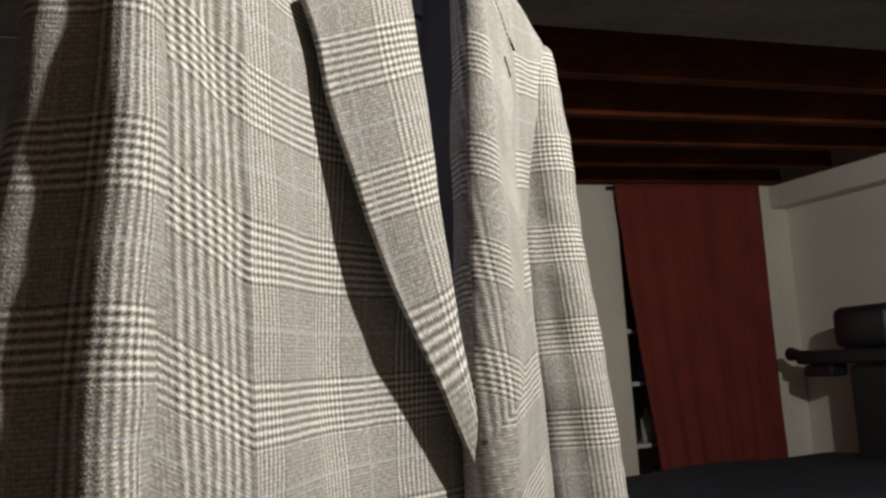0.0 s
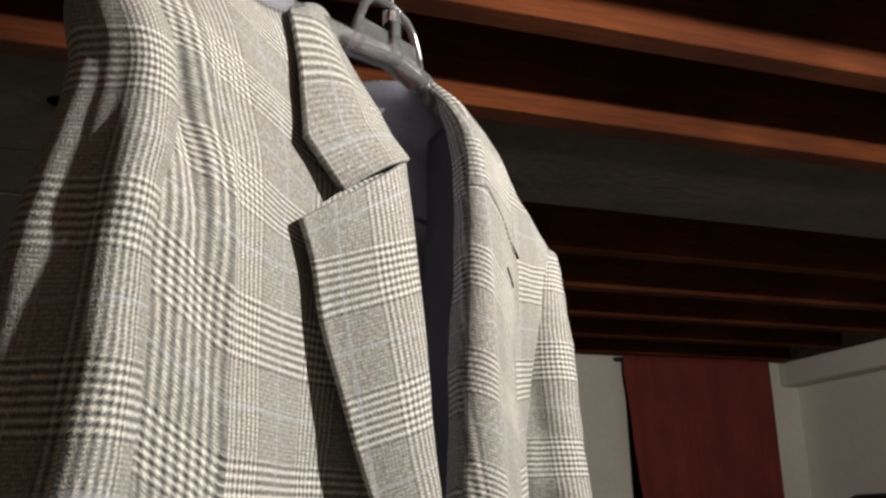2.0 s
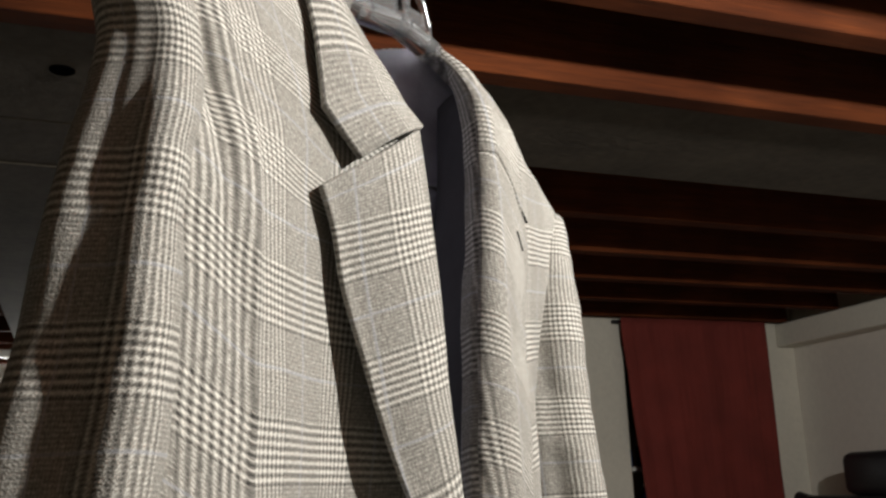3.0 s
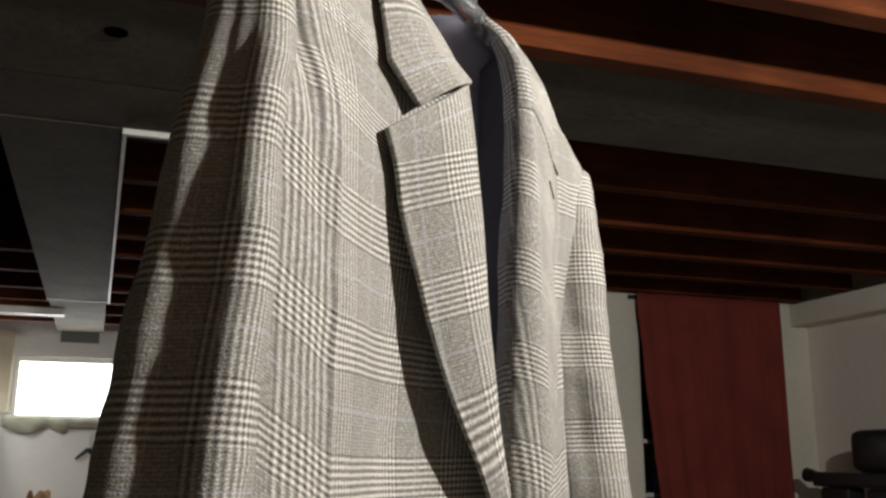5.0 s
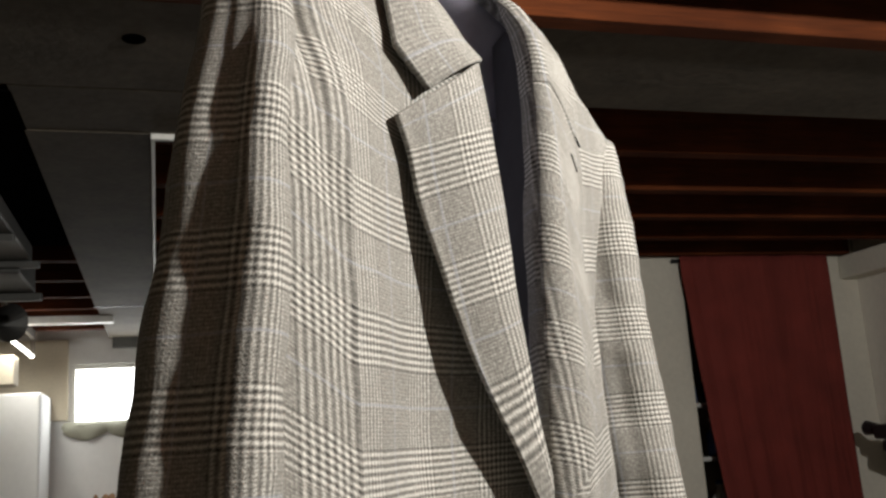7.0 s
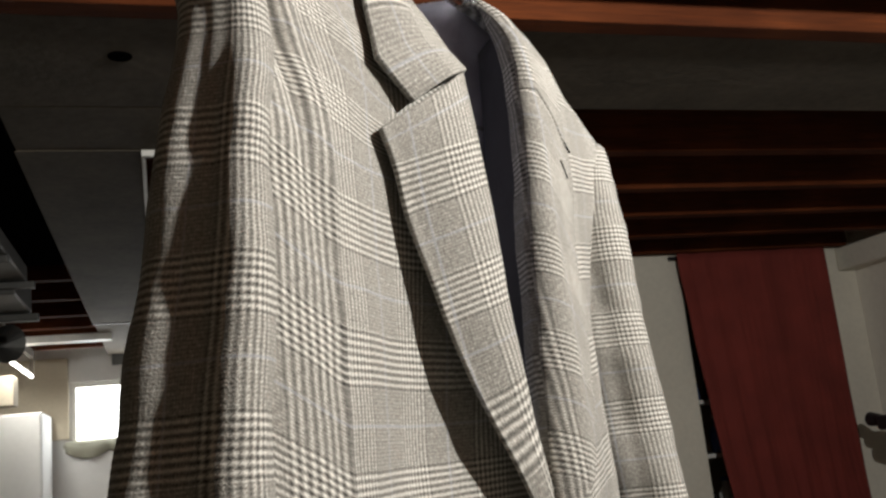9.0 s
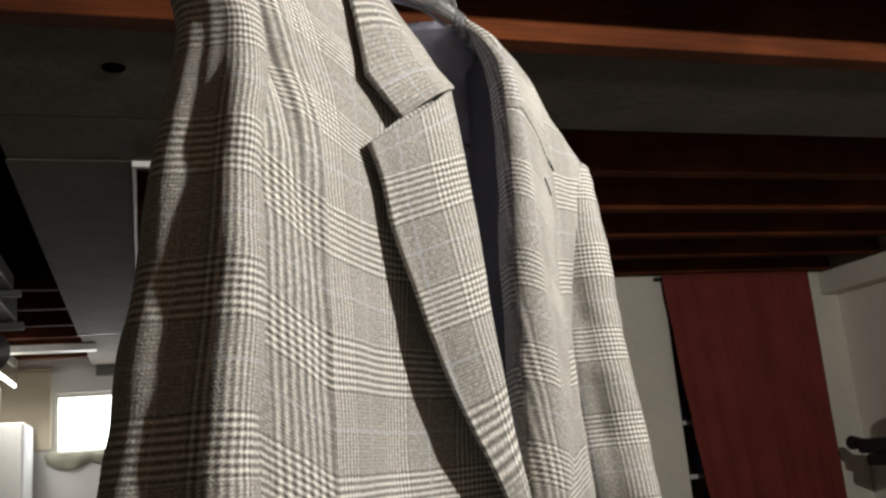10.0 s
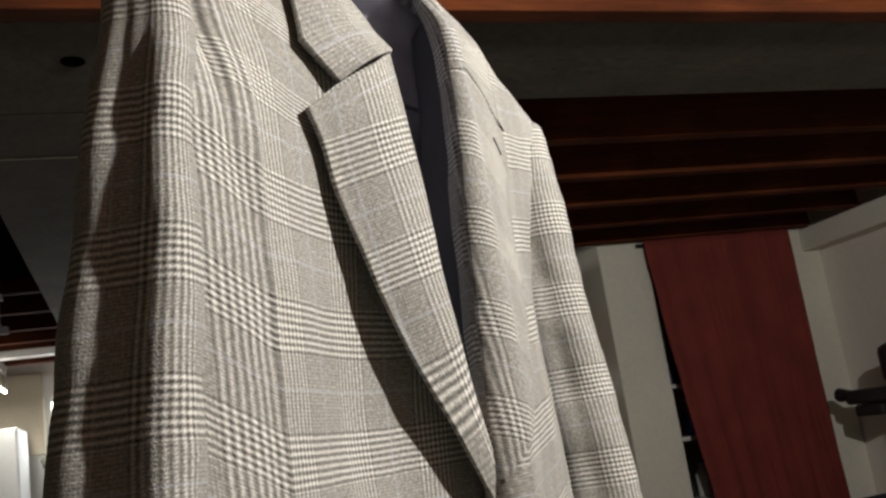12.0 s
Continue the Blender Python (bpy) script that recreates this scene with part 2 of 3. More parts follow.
structure("floor", block(-3.2, 3.80, -2.2, 7.2, -0.12, 0.0, 0), CONCRETE, "bare grey concrete basement floor", "floor")
structure("wall_right", block(3.66, 3.80, -2.2, 7.2, 0.0, 2.48, 0), WALL_SIDE, "off-white painted panelled basement side wall", "wall")
structure("wall_left", block(-3.2, -3.05, -2.2, 7.2, 0.0, 2.48, 0), CREAM, "cream plastered basement side wall", "wall")
structure("wall_behind", block(-3.05, 3.66, -2.2, -2.05, 0.0, 2.48, 0), CREAM, "cream plastered wall at the near end", "wall")

# far wall, with the window opening cut through
WX0, WX1, WZ0, WZ1 = -0.26, 0.52, 1.66, 2.04
far = bmesh.new()
block(-3.05, WX0, 6.95, 7.2, 0.0, 2.48, 0, far)
block(WX1, 3.66, 6.95, 7.2, 0.0, 2.48, 0, far)
block(WX0, WX1, 6.95, 7.2, 0.0, WZ0, 0, far)
block(WX0, WX1, 6.95, 7.2, WZ1, 2.48, 0, far)
structure("wall_far", far, FARWALL, "white painted basement end wall with small window", "wall")
structure("wall_band", block(-0.75, -0.268, 6.915, 6.948, 1.70, 2.19, 0.003), CREAM, "bare cream plaster beside the window", "trim")

win = thing("window_1", "small overexposed basement window with pale shade", "window", kind="structure", at=pose(0.13, 6.97, 1.85))
bm = bmesh.new()
block(-0.39, -0.36, 0.0, 0.05, -0.19, 0.19, 0.003, bm)
block(0.36, 0.39, 0.0, 0.05, -0.19, 0.19, 0.003, bm)
block(-0.36, 0.36, 0.0, 0.05, -0.19, -0.16, 0.003, bm)
block(-0.36, 0.36, 0.0, 0.05, 0.16, 0.19, 0.003, bm)
part("window_frame", bm, WHITE, win)
part("pane", block(-0.358, 0.358, 0.02, 0.03, -0.158, 0.158, 0), PANE, win, "bright daylit glass pane")


def valance(u, v):
    x = -0.42 + 0.84 * u
    low = 0.035 + (0.045 * abs(math.sin(u * math.pi * 3.3)) if u < 0.42 else 0.01)
    z = -0.165 - v * (0.03 + low)
    return Vector((x, -0.045 - 0.010 * math.sin(u * 40) * v - 0.02 * math.sin(math.pi * v), z)), (x, z)


sheet("window_sill_cloth", valance, 60, 8, SHADE, win, "crumpled pale cloth along the sill", 0.004)
part("window_sill", block(-0.43, 0.43, -0.06, -0.02, -0.205, -0.18, 0.004), SHADE, win)

# partition with the curtained doorway: strip at the corner, column with its return
structure("wall_curtain", block(3.44, 3.66, 4.64, 4.78, 0.0, 2.30, 0.004), WALL, "narrow white painted strip beside doorway", "wall")
structure("wall_column", block(2.405, 2.66, 4.64, 5.75, 0.0, 2.30, 0.006), WALL, "white painted partition end beside shelves", "wall")
structure("closet_back", block(2.66, 3.66, 5.65, 5.75, 0.0, 2.30, 0), CREAM, "dim back wall of the curtained closet", "wall")
structure("door_head", block(2.66, 3.44, 4.66, 4.78, 2.20, 2.30, 0.003), WALL, "plain painted head over doorway", "trim")
beam = bmesh.new()
block(3.552, 3.658, -2.0, 4.636, 2.085, 2.20, 0.008, beam)
structure("trim_beam", beam, WALL, "white painted beam along top of wall", "beam")

# ceiling boards over the joists
structure("ceiling", block(-3.2, 3.80, -2.2, 7.2, 2.46, 2.52, 0), BOARD, "dark boarded underside of floor above", "ceiling")

JOIST_Y = [-1.65, -1.25, -0.85, -0.45, -0.05, 0.35, 0.75, 1.15, 1.57, 1.99, 2.25, 2.68, 3.09, 3.49, 3.87, 4.25, 4.60, 5.0, 5.4, 5.8, 6.2, 6.58]
rng = random.Random(4)
joist = None
for y in JOIST_Y:
    low = 0.018 if y == 2.25 else 0.0
    at = pose(0.25, y + low + rng.uniform(-0.01, 0.01), 2.20 - low + rng.uniform(-0.003, 0.006), 0, 0, rng.uniform(-0.25, 0.25))
    if joist is None:
        joist = part("ceiling_joist", block(-3.3, 3.32, -0.026, 0.026, 0.0, 0.255, 0.003), JOIST)
        tagged(joist, "red-brown rough sawn ceiling joist", "joist", "ceiling joists")
        joist.matrix_world = at
    else:
        copy_thing(joist, at)
pale = tagged(part("ceiling_strip", block(-3.0, 0.04, 5.93, 6.02, 2.155, 2.192, 0.003), DUCT_EDGE), "pale painted board nailed under the joists", "board")
bridge = part("joist_bridging", block(0.98, 1.03, 1.58, 1.92, 2.24, 2.30, 0.003), JOIST)
tagged(bridge, "short red-brown bridging piece between joists", "bridging")

# sheet-metal panning under the joists
duct = thing("main_duct", "flat grey painted sheet duct across the ceiling", "duct", at=pose(0, 2.51, 2.187))
part("duct_body", block(-3.0, 3.5, -0.205, 0.205, 0.0, 0.012, 0.003), DUCT, duct)
# black disc drawn for the dark depth of the hole
part("knockout", lathe([(0.018, -0.002), (0.022, -0.002), (0.022, 0.001), (0.0185, 0.001)], (0.25, -0.05, 0.0)), UNLIT_BLACK, duct, "dark round knockout hole")
branch = thing("branch_duct", "grey painted branch duct running to the window", "duct", at=pose(-0.026, 2.718, 2.185, 0, 0, 0.45))
part("take_off", block(0.021, 0.62, 0.0, 0.27, 0.002, 0.013, 0.003), DUCT, branch)
part("duct_body", block(0.021, 0.298, 0.272, 2.885, 0.0, 0.012, 0.003), DUCT, branch)
part("end_section", block(0.026, 0.292, 2.895, 4.15, 0.004, 0.013, 0.003), DUCT, branch, "paler grey end section")
part("joint", block(0.018, 0.301, 2.882, 2.897, -0.004, 0.010, 0.002), BLACK, branch, "dark joint line")
part("flange", block(0.300, 0.310, 0.292, 2.88, -0.012, 0.013, 0.002), DUCT_EDGE, branch, "white edge flange")
part("flange", block(0.300, 0.60, 0.274, 0.290, -0.012, 0.010, 0.002), DUCT_EDGE, branch, "white edge flange")
part("end_grille", block(0.05, 0.27, 4.152, 4.175, -0.06, 0.012, 0.002), STEEL, branch)

# steel ducts, pipe and tube at the far end
plenum = thing("steel_ductwork", "dark galvanised steel ducts hung from joists", "duct", at=pose(-0.2, 4.2, 2.0))
# added sheet: its black is the darkness over this stretch of joists
part("shade_sheet", block(-1.6, 0.20, -1.45, 0.03, 0.186, 0.197, 0.002), UNLIT_BLACK, plenum, "added black sheet for the darkness under the joists")
part("duct_body", block(-1.6, 0.06, -0.75, 0.02, 0.13, 0.185, 0.006), STEEL, plenum)
part("duct_body", block(-1.6, 0.02, 0.03, 0.44, 0.09, 0.20, 0.006), STEEL, plenum)
part("flange", block(-1.6, 0.085, 0.0, 0.03, 0.105, 0.128, 0.003), STEEL, plenum)
part("flange", block(-1.6, 0.045, 0.42, 0.46, 0.06, 0.088, 0.003), STEEL, plenum)
part("round_pipe", rod([(-1.5, 0.80, 0.05), (-0.5, 0.80, 0.05), (-0.22, 0.86, 0.05), (-0.15, 1.02, 0.06)], 0.085, 20), STEEL, plenum)
part("flange", block(-1.6, 0.06, -0.40, -0.37, 0.108, 0.132, 0.003), STEEL, plenum)
part("flange", block(-1.6, 0.06, -0.76, -0.73, 0.108, 0.132, 0.003), STEEL, plenum)
part("hanger_strap", block(-0.30, -0.28, 0.2, 0.21, 0.19, 0.205, 0), STEEL, plenum)

fixture = thing("tube_lamp", "lit fluorescent tube fixed under the joists", "lamp", at=pose(-0.42, 6.0, 2.05))
part("tube", rod([(0.0, -0.50, 0.0), (0.0, 0.50, 0.0)], 0.010, 14), TUBE, fixture, "glowing white tube", True)
bm = block(-0.010, 0.010, -0.53, 0.53, 0.10, 0.152, 0.003)
part("batten", bm, DUCT, fixture)
part("end_cap", block(-0.012, 0.012, -0.52, -0.5, -0.012, 0.102, 0.003), DUCT, fixture)
part("end_cap", block(-0.012, 0.012, 0.5, 0.52, -0.012, 0.102, 0.003), DUCT, fixture)
loop = [(-0.48 + 0.012 * math.sin(a), 5.6, 1.97 + 0.05 * math.cos(a)) for a in [k * math.pi / 8 for k in range(17)]]
tagged(part("pull_cord", rod(loop + [(-0.48, 5.6, 2.10), (-0.46, 5.78, 2.215)], 0.004, 6), BLACK), "thin looped cord hanging under the joists", "cord")
tagged(part("cream_beam", block(-1.9, -0.42, 5.85, 6.0, 1.84, 1.99, 0.006), CREAM), "cream painted beam on the white cabinet", "beam")

cab = thing("tall_cabinet", "tall plain white cabinet against the far wall", "cabinet", at=pose(-0.36, 6.4, 0))
part("body", block(-1.5, 0.0, 0.02, 0.5, 0.0, 1.84, 0.004), FARWALL, cab)
part("door", block(-0.74, -0.006, 0.0, 0.018, 0.05, 1.83, 0.003), FARWALL, cab)
part("door", block(-1.494, -0.746, 0.0, 0.018, 0.05, 1.83, 0.003), FARWALL, cab)

hook = thing("wall_hook", "small dark forked hook on white wall", "hook", at=pose(0.2, 6.94, 1.48))
part("stem", rod([(0, 0.0, 0.10), (0, -0.005, 0.0)], 0.006, 8), WHITE, hook)
part("prong", rod([(0, -0.008, 0.01), (-0.07, -0.012, -0.05)], [0.014, 0.008], 8), BLACK, hook)
part("prong", rod([(0, -0.008, 0.01), (0.06, -0.012, -0.06)], [0.014, 0.006], 8), BLACK, hook)

# cluttered bench under the window
bench = thing("workbench", "cluttered wooden bench under the window", "bench", at=pose(-0.1, 5.95, 0))
part("bench_top", block(-0.9, 0.7, 0.0, 0.7, 0.86, 0.90, 0.006), SHELF_WOOD, bench)
for x in (-0.86, 0.62):
    for y in (0.04, 0.60):
        part("leg", block(x, x + 0.06, y, y + 0.06, 0.0, 0.86, 0.004), SHELF_WOOD, bench)


def box_thing(name, x, y, z, w, d, h, mat, label, cat, turn=0.0, lid=None):
    ob = thing(name, label, cat, at=pose(x, y, z, 0, 0, turn))
    part("body", block(-w / 2, w / 2, -d / 2, d / 2, 0.0, h, 0.004), mat, ob)
    if lid:
        part("lid", block(-w / 2 - 0.003, w / 2 + 0.003, -d / 2 - 0.003, d / 2 + 0.003, h + 0.001, h + 0.02, 0.003), lid, ob)
    return ob


def bottle_thing(x, y, z, r, h, mat, cap, label):
    ob = thing("bottle", label, "bottle", at=pose(x, y, z))
    part("body", lathe([(r * 0.9, 0), (r, 0.01), (r, h * 0.6), (r * 0.45, h * 0.75), (r * 0.42, h * 0.92)]), mat, ob, "", True)
    part("cap", lathe([(r * 0.5, h * 0.921), (r * 0.5, h), (r * 0.4, h + 0.004)]), cap, ob, "", True)
    return ob


bottle_thing(-0.26, 6.15, 0.90, 0.035, 0.25, BOTTLE, BLACK, "tall dark glass bottle on the bench")
bottle_thing(-0.02, 5.99, 0.90, 0.03, 0.17, BLACK, BLUE, "short black bottle with blue cap")
box_thing("storage_box", -0.42, 6.2, 0.90, 0.30, 0.2, 0.16, WHITE, "white plastic storage box on the bench", "box", 8, WHITE)
box_thing("storage_box", 0.12, 6.25, 0.90, 0.34, 0.2, 0.12, FARWALL, "pale storage box on the bench", "box", -6, WHITE)
box_thing("red_tray", -0.03, 6.2, 0.90, 0.16, 0.12, 0.15, REDPL, "red plastic container on the bench", "container", 12)
bag = thing("paper_bag", "crumpled brown paper bag on the bench", "bag", at=pose(-0.02, 6.36, 0.90, 0, 0, 20))


def bag_side(u, v):
    a = 2 * math.pi * u
    r = 0.075 * (1 - 0.25 * v) * (1 + 0.08 * math.cos(4 * a))
    p = Vector((r * math.cos(a), 0.6 * r * math.sin(a), 0.34 * v * (1 + 0.08 * math.sin(a * 3))))
    p.x += crumple(p, 0.05, 0.012)
    return p, (u, v)


sheet("bag_body", bag_side, 24, 10, CARD, bag, "", 0.002)

# closet shelves glimpsed beside the curtain
for z in (0.72, 0.98, 1.27, 1.52):
    s = part("closet_shelf", block(2.664, 3.36, 4.72, 5.10, z - 0.02, z, 0.003), WHITE)
    tagged(s, "white closet shelf behind the red curtain", "shelf", "closet shelves")
rng = random.Random(9)
for z, row in ((1.52, "bkw"), (1.27, "wbk"), (0.98, "kwb"), (0.72, "bw")):
    x = 2.72
    for c in row:
        mat = {"b": BLUE, "k": BOTTLE, "w": WHITE}[c]
        word = {"b": "blue", "k": "dark", "w": "white"}[c]
        bottle_thing(x, 4.775 + rng.uniform(0, 0.05), z, rng.uniform(0.032, 0.045), rng.uniform(0.12, 0.19), mat, WHITE if c != "w" else BLUE, word + " bottle standing on a closet shelf")
        x += 0.115
box_thing("jar", 2.86, 4.78, 0.72, 0.11, 0.09, 0.085, WHITE, "white tub with blue lid on closet shelf", "tub", 5, BLUE)

# the red curtain
curtain = thing("curtain", "dark red cloth curtain covering the closet doorway", "curtain", at=pose(0, 4.595, 0))


def drape(u, v):
    left = 2.625 + 0.150 * v**1.25 + 0.006 * noise.noise(Vector((0.0, v * 9, 2.0)))
    x = left + (3.448 + 0.015 * v - left) * u
    z = 2.20 - 1.60 * v
    fold = noise.noise(Vector((u * 7.0, v * 0.7, 5.0))) + 0.5 * noise.noise(Vector((u * 15.0, v * 1.2, 9.0)))
    y = 0.030 * fold * (0.35 + 0.65 * v) + 0.004 * noise.noise(Vector((u * 40, v * 8, 1.0))) - 0.012
    return Vector((x, y, z)), (x, z)


sheet("cloth", drape, 110, 40, RED, curtain, "", 0.003)
part("rail", rod([(2.60, 0.02, 2.185), (3.46, 0.02, 2.185)], 0.009, 10), BLACK, curtain)

# open wooden shelving beside the partition
unit = thing("shelf_unit", "orange pine shelf unit beside the partition", "shelf", at=pose(2.06, 4.95, 0))
for z in (0.35, 0.85, 1.30, 1.70):
    part("shelf_board", block(-0.45, 0.335, -0.16, 0.2, z - 0.025, z, 0.003), SHELF_WOOD, unit)
for x in (-0.45, 0.285):
    for y in (-0.145, 0.16):
        part("post", block(x, x + 0.035, y, y + 0.035, 0.0, 1.674, 0.003), SHELF_WOOD, unit)
box_thing("cardboard_box", 2.20, 4.96, 1.70, 0.26, 0.24, 0.22, CARD, "brown cardboard box on top of shelves", "box", 4)
box_thing("storage_box", 2.14, 4.98, 1.922, 0.24, 0.2, 0.085, BLUE, "flat blue box on the cardboard box", "box", -5, WHITE)
for k, (x, z) in enumerate(((2.16, 2.055), (2.30, 2.06), (2.25, 1.965))):
    r = tagged(part("paper_roll", rod([(x, 4.80, z), (x - 0.02, 5.25, z)], 0.042 if k < 2 else 0.033, 18), PAPER), "rolled white paper lying on the shelf top", "paper roll", "paper rolls")
    r.data.materials[0] = PAPER
box_thing("carton", 2.16, 4.93, 1.30, 0.2, 0.2, 0.24, BROWN, "dark brown carton on the middle shelf", "box", 3)
bottle_thing(2.31, 4.90, 1.30, 0.035, 0.2, WHITE, WHITE, "white bottle on the pine shelf")
box_thing("carton", 2.2, 4.93, 0.85, 0.26, 0.2, 0.3, CARD, "brown cardboard carton on the lower shelf", "box", -4)
bracket = thing("clamp", "black hand clamp hung on shelf post", "clamp", at=pose(2.375, 4.79, 1.24))
part("bar", block(0.0, 0.02, -0.012, 0.012, -0.12, 0.12, 0.003), BLACK, bracket)
part("jaw", block(-0.03, 0.025, -0.012, 0.012, 0.10, 0.125, 0.003), BLACK, bracket)
part("jaw", block(-0.03, 0.025, -0.012, 0.012, -0.11, -0.085, 0.003), BLACK, bracket)

# black machine beside the side wall
mach = thing("drill_stand", "black metal machine stand with a horizontal arm", "machine", at=pose(3.36, 4.05, -0.0))
part("base", block(-0.16, 0.24, -0.18, 0.16, 0.0, 0.06, 0.01), BLACK, mach)
part("column", block(-0.04, 0.18, -0.26, -0.06, 0.06, 1.30, 0.016), BLACK, mach)
part("arm", block(-0.06, 0.06, -0.30, 0.235, 1.305, 1.37, 0.014), BLACK, mach)
part("head", block(-0.09, 0.22, -0.34, -0.04, 1.371, 1.545, 0.035), BLACK, mach, "rounded black head", True)
part("handle", rod([(0.0, 0.23, 1.345), (0.0, 0.33, 1.355)], [0.02, 0.033], 12), BLACK, mach, "black knob on the arm")
part("jaw", block(-0.05, 0.05, 0.03, 0.20, 1.25, 1.303, 0.012), BLACK, mach)

# navy covered table
table = thing("covered_table", "table covered with a dark navy cloth", "table", at=pose(2.75, 3.75, 0))
part("tabletop", block(-0.68, 0.68, -0.5, 0.5, 0.84, 0.88, 0.006), SHELF_WOOD, table)
for x in (-0.6, 0.55):
    for y in (-0.42, 0.37):
        part("leg", block(x, x + 0.05, y, y + 0.05, 0.0, 0.84, 0.004), SHELF_WOOD, table)
cloth = thing("table_cloth", "rumpled dark navy blanket lying on the table", "blanket", at=pose(2.75, 3.75, 0.884))


def blanket(u, v):
    x, y = -0.72 + 1.44 * u, -0.54 + 1.08 * v
    over = max(0.0, abs(x) - 0.69) + max(0.0, abs(y) - 0.51)
    z = 0.012 + 0.03 * (0.5 + 0.5 * noise.noise(Vector((x * 3, y * 3, 0)))) - 4 * over
    return Vector((x, y, z)), (x, y)


sheet("blanket", blanket, 40, 32, NAVY, cloth, "", 0.006)

# ---------------------------------------------------------------- the jacket on its hanger
JACKET_AT = pose(0.551, 1.476, 1.813, 0, 0, JACKET_TURN)
jacket = thing("suit_jacket", "grey and cream glen check wool suit jacket hanging open", "jacket", at=JACKET_AT)

# roll line and outer edge of the standing lapel
FOLD_L = [(0.0, (-0.068, -0.070, -0.117)), (0.15, (-0.066, -0.075, -0.172)), (0.27, (-0.058, -0.073, -0.205)), (0.45, (-0.047, -0.070, -0.256)),
          (0.57, (-0.041, -0.068, -0.291)), (0.72, (-0.026, -0.062, -0.336)), (0.84, (-0.008, -0.056, -0.392)), (1.0, (0.034, -0.045, -0.505))]
EDGE_L = [(0.0, (-0.160, -0.066, -0.180)), (0.15, (-0.148, -0.064, -0.203)), (0.27, (-0.137, -0.061, -0.235)), (0.45, (-0.116, -0.060, -0.280)),
          (0.57, (-0.102, -0.058, -0.311)), (0.72, (-0.076, -0.056, -0.354)), (0.84, (-0.040, -0.055, -0.408)), (1.0, (0.026, -0.048, -0.508))]
# the front under that lapel: inner edge, hollow, dart and the line where it meets the sleeve
INNER_L = [(0.0, (-0.072, 0.004, 0.010)), (0.06, (-0.066, -0.034, -0.060)), (0.14, (-0.065, -0.060, -0.117)), (0.22, (-0.062, -0.064, -0.172)), (0.36, (-0.043, -0.054, -0.260)),
           (0.50, (-0.022, -0.042, -0.340)), (0.62, (-0.004, -0.036, -0.400)), (0.78, (0.036, -0.032, -0.505)), (1.0, (0.042, -0.030, -0.780))]
HOLLOW_L = [(0.0, (-0.125, 0.002, 0.000)), (0.06, (-0.130, -0.028, -0.062)), (0.14, (-0.140, -0.054, -0.120)), (0.22, (-0.142, -0.057, -0.172)), (0.36, (-0.130, -0.048, -0.260)),
            (0.50, (-0.118, -0.038, -0.340)), (0.62, (-0.110, -0.032, -0.400)), (0.78, (-0.100, -0.034, -0.505)), (1.0, (-0.090, -0.036, -0.780))]
DART_L = [(0.0, (-0.186, -0.014, -0.014)), (0.06, (-0.198, -0.040, -0.068)), (0.14, (-0.210, -0.060, -0.126)), (0.22, (-0.219, -0.076, -0.176)), (0.36, (-0.222, -0.082, -0.262)),
          (0.50, (-0.221, -0.078, -0.340)), (0.62, (-0.222, -0.078, -0.400)), (0.78, (-0.223, -0.076, -0.505)), (1.0, (-0.226, -0.070, -0.780))]
SIDE_L = [(0.0, (-0.288, -0.040, -0.076)), (0.06, (-0.270, -0.056, -0.104)), (0.14, (-0.264, -0.068, -0.142)), (0.22, (-0.268, -0.080, -0.184)), (0.36, (-0.276, -0.086, -0.264)),
          (0.50, (-0.282, -0.086, -0.340)), (0.62, (-0.286, -0.086, -0.400)), (0.78, (-0.290, -0.082, -0.505)), (1.0, (-0.290, -0.070, -0.780))]
# the other front, which lies flat: rolled edge and armhole seam
FRONT_R = [(0.0, (0.041, 0.002, 0.008)), (0.05, (0.037, -0.034, -0.030)), (0.11, (0.034, -0.050, -0.080)), (0.24, (0.024, -0.057, -0.185)),
           (0.38, (0.013, -0.066, -0.295)), (0.54, (0.000, -0.074, -0.420)), (1.0, (-0.010, -0.060, -0.780))]
SIDE_R = [(0.0, (0.219, -0.004, -0.112)), (0.05, (0.203, -0.010, -0.132)), (0.11, (0.191, -0.006, -0.176)), (0.24, (0.178, 0.002, -0.245)),
          (0.38, (0.172, 0.003, -0.320)), (0.54, (0.177, 0.002, -0.430)), (1.0, (0.190, 0.005, -0.780))]


def stripe(c, top):
    """Cloth coordinate down the piece, with a band of stripes beginning where c is top."""
    return top - c + 0.055 * CHECK


def front_left(u, v):
    rows = [(0.0, tuple(curve(INNER_L, v))), (0.36, tuple(curve(HOLLOW_L, v))), (0.72, tuple(curve(DART_L, v))), (1.0, tuple(curve(SIDE_L, v)))]
    p = curve(rows, u)
    drop = min(1.0, v / 0.10)
    fall = max(0.0, 1 - v / 0.40)
    p.y += drop * fall * (0.011 * bell(u, 0.95 - 0.45 * v, 0.045) - 0.006 * bell(u, 0.87 - 0.40 * v, 0.05))  # folds falling from the armhole
    p.y -= 0.0025 * bell(u, 0.72, 0.02) * min(1.0, v / 0.25)
    p.y += crumple(p, 0.08, 0.0035, 1.0) + crumple(p, 0.028, 0.0010, 2.0)
    run = p.x + 0.222
    k = max(0.0, min(1.0, (p.z + 0.205) / 0.05))  # above the dart the check runs on a slant
    slant = run * (0.5 if run < 0 else 0.0) * (1 - k) + run * 0.40 * k
    return p, (abs(run) * (0.72 if run < 0 else 1.0) + 0.0045, stripe(p.z + slant, -0.235))


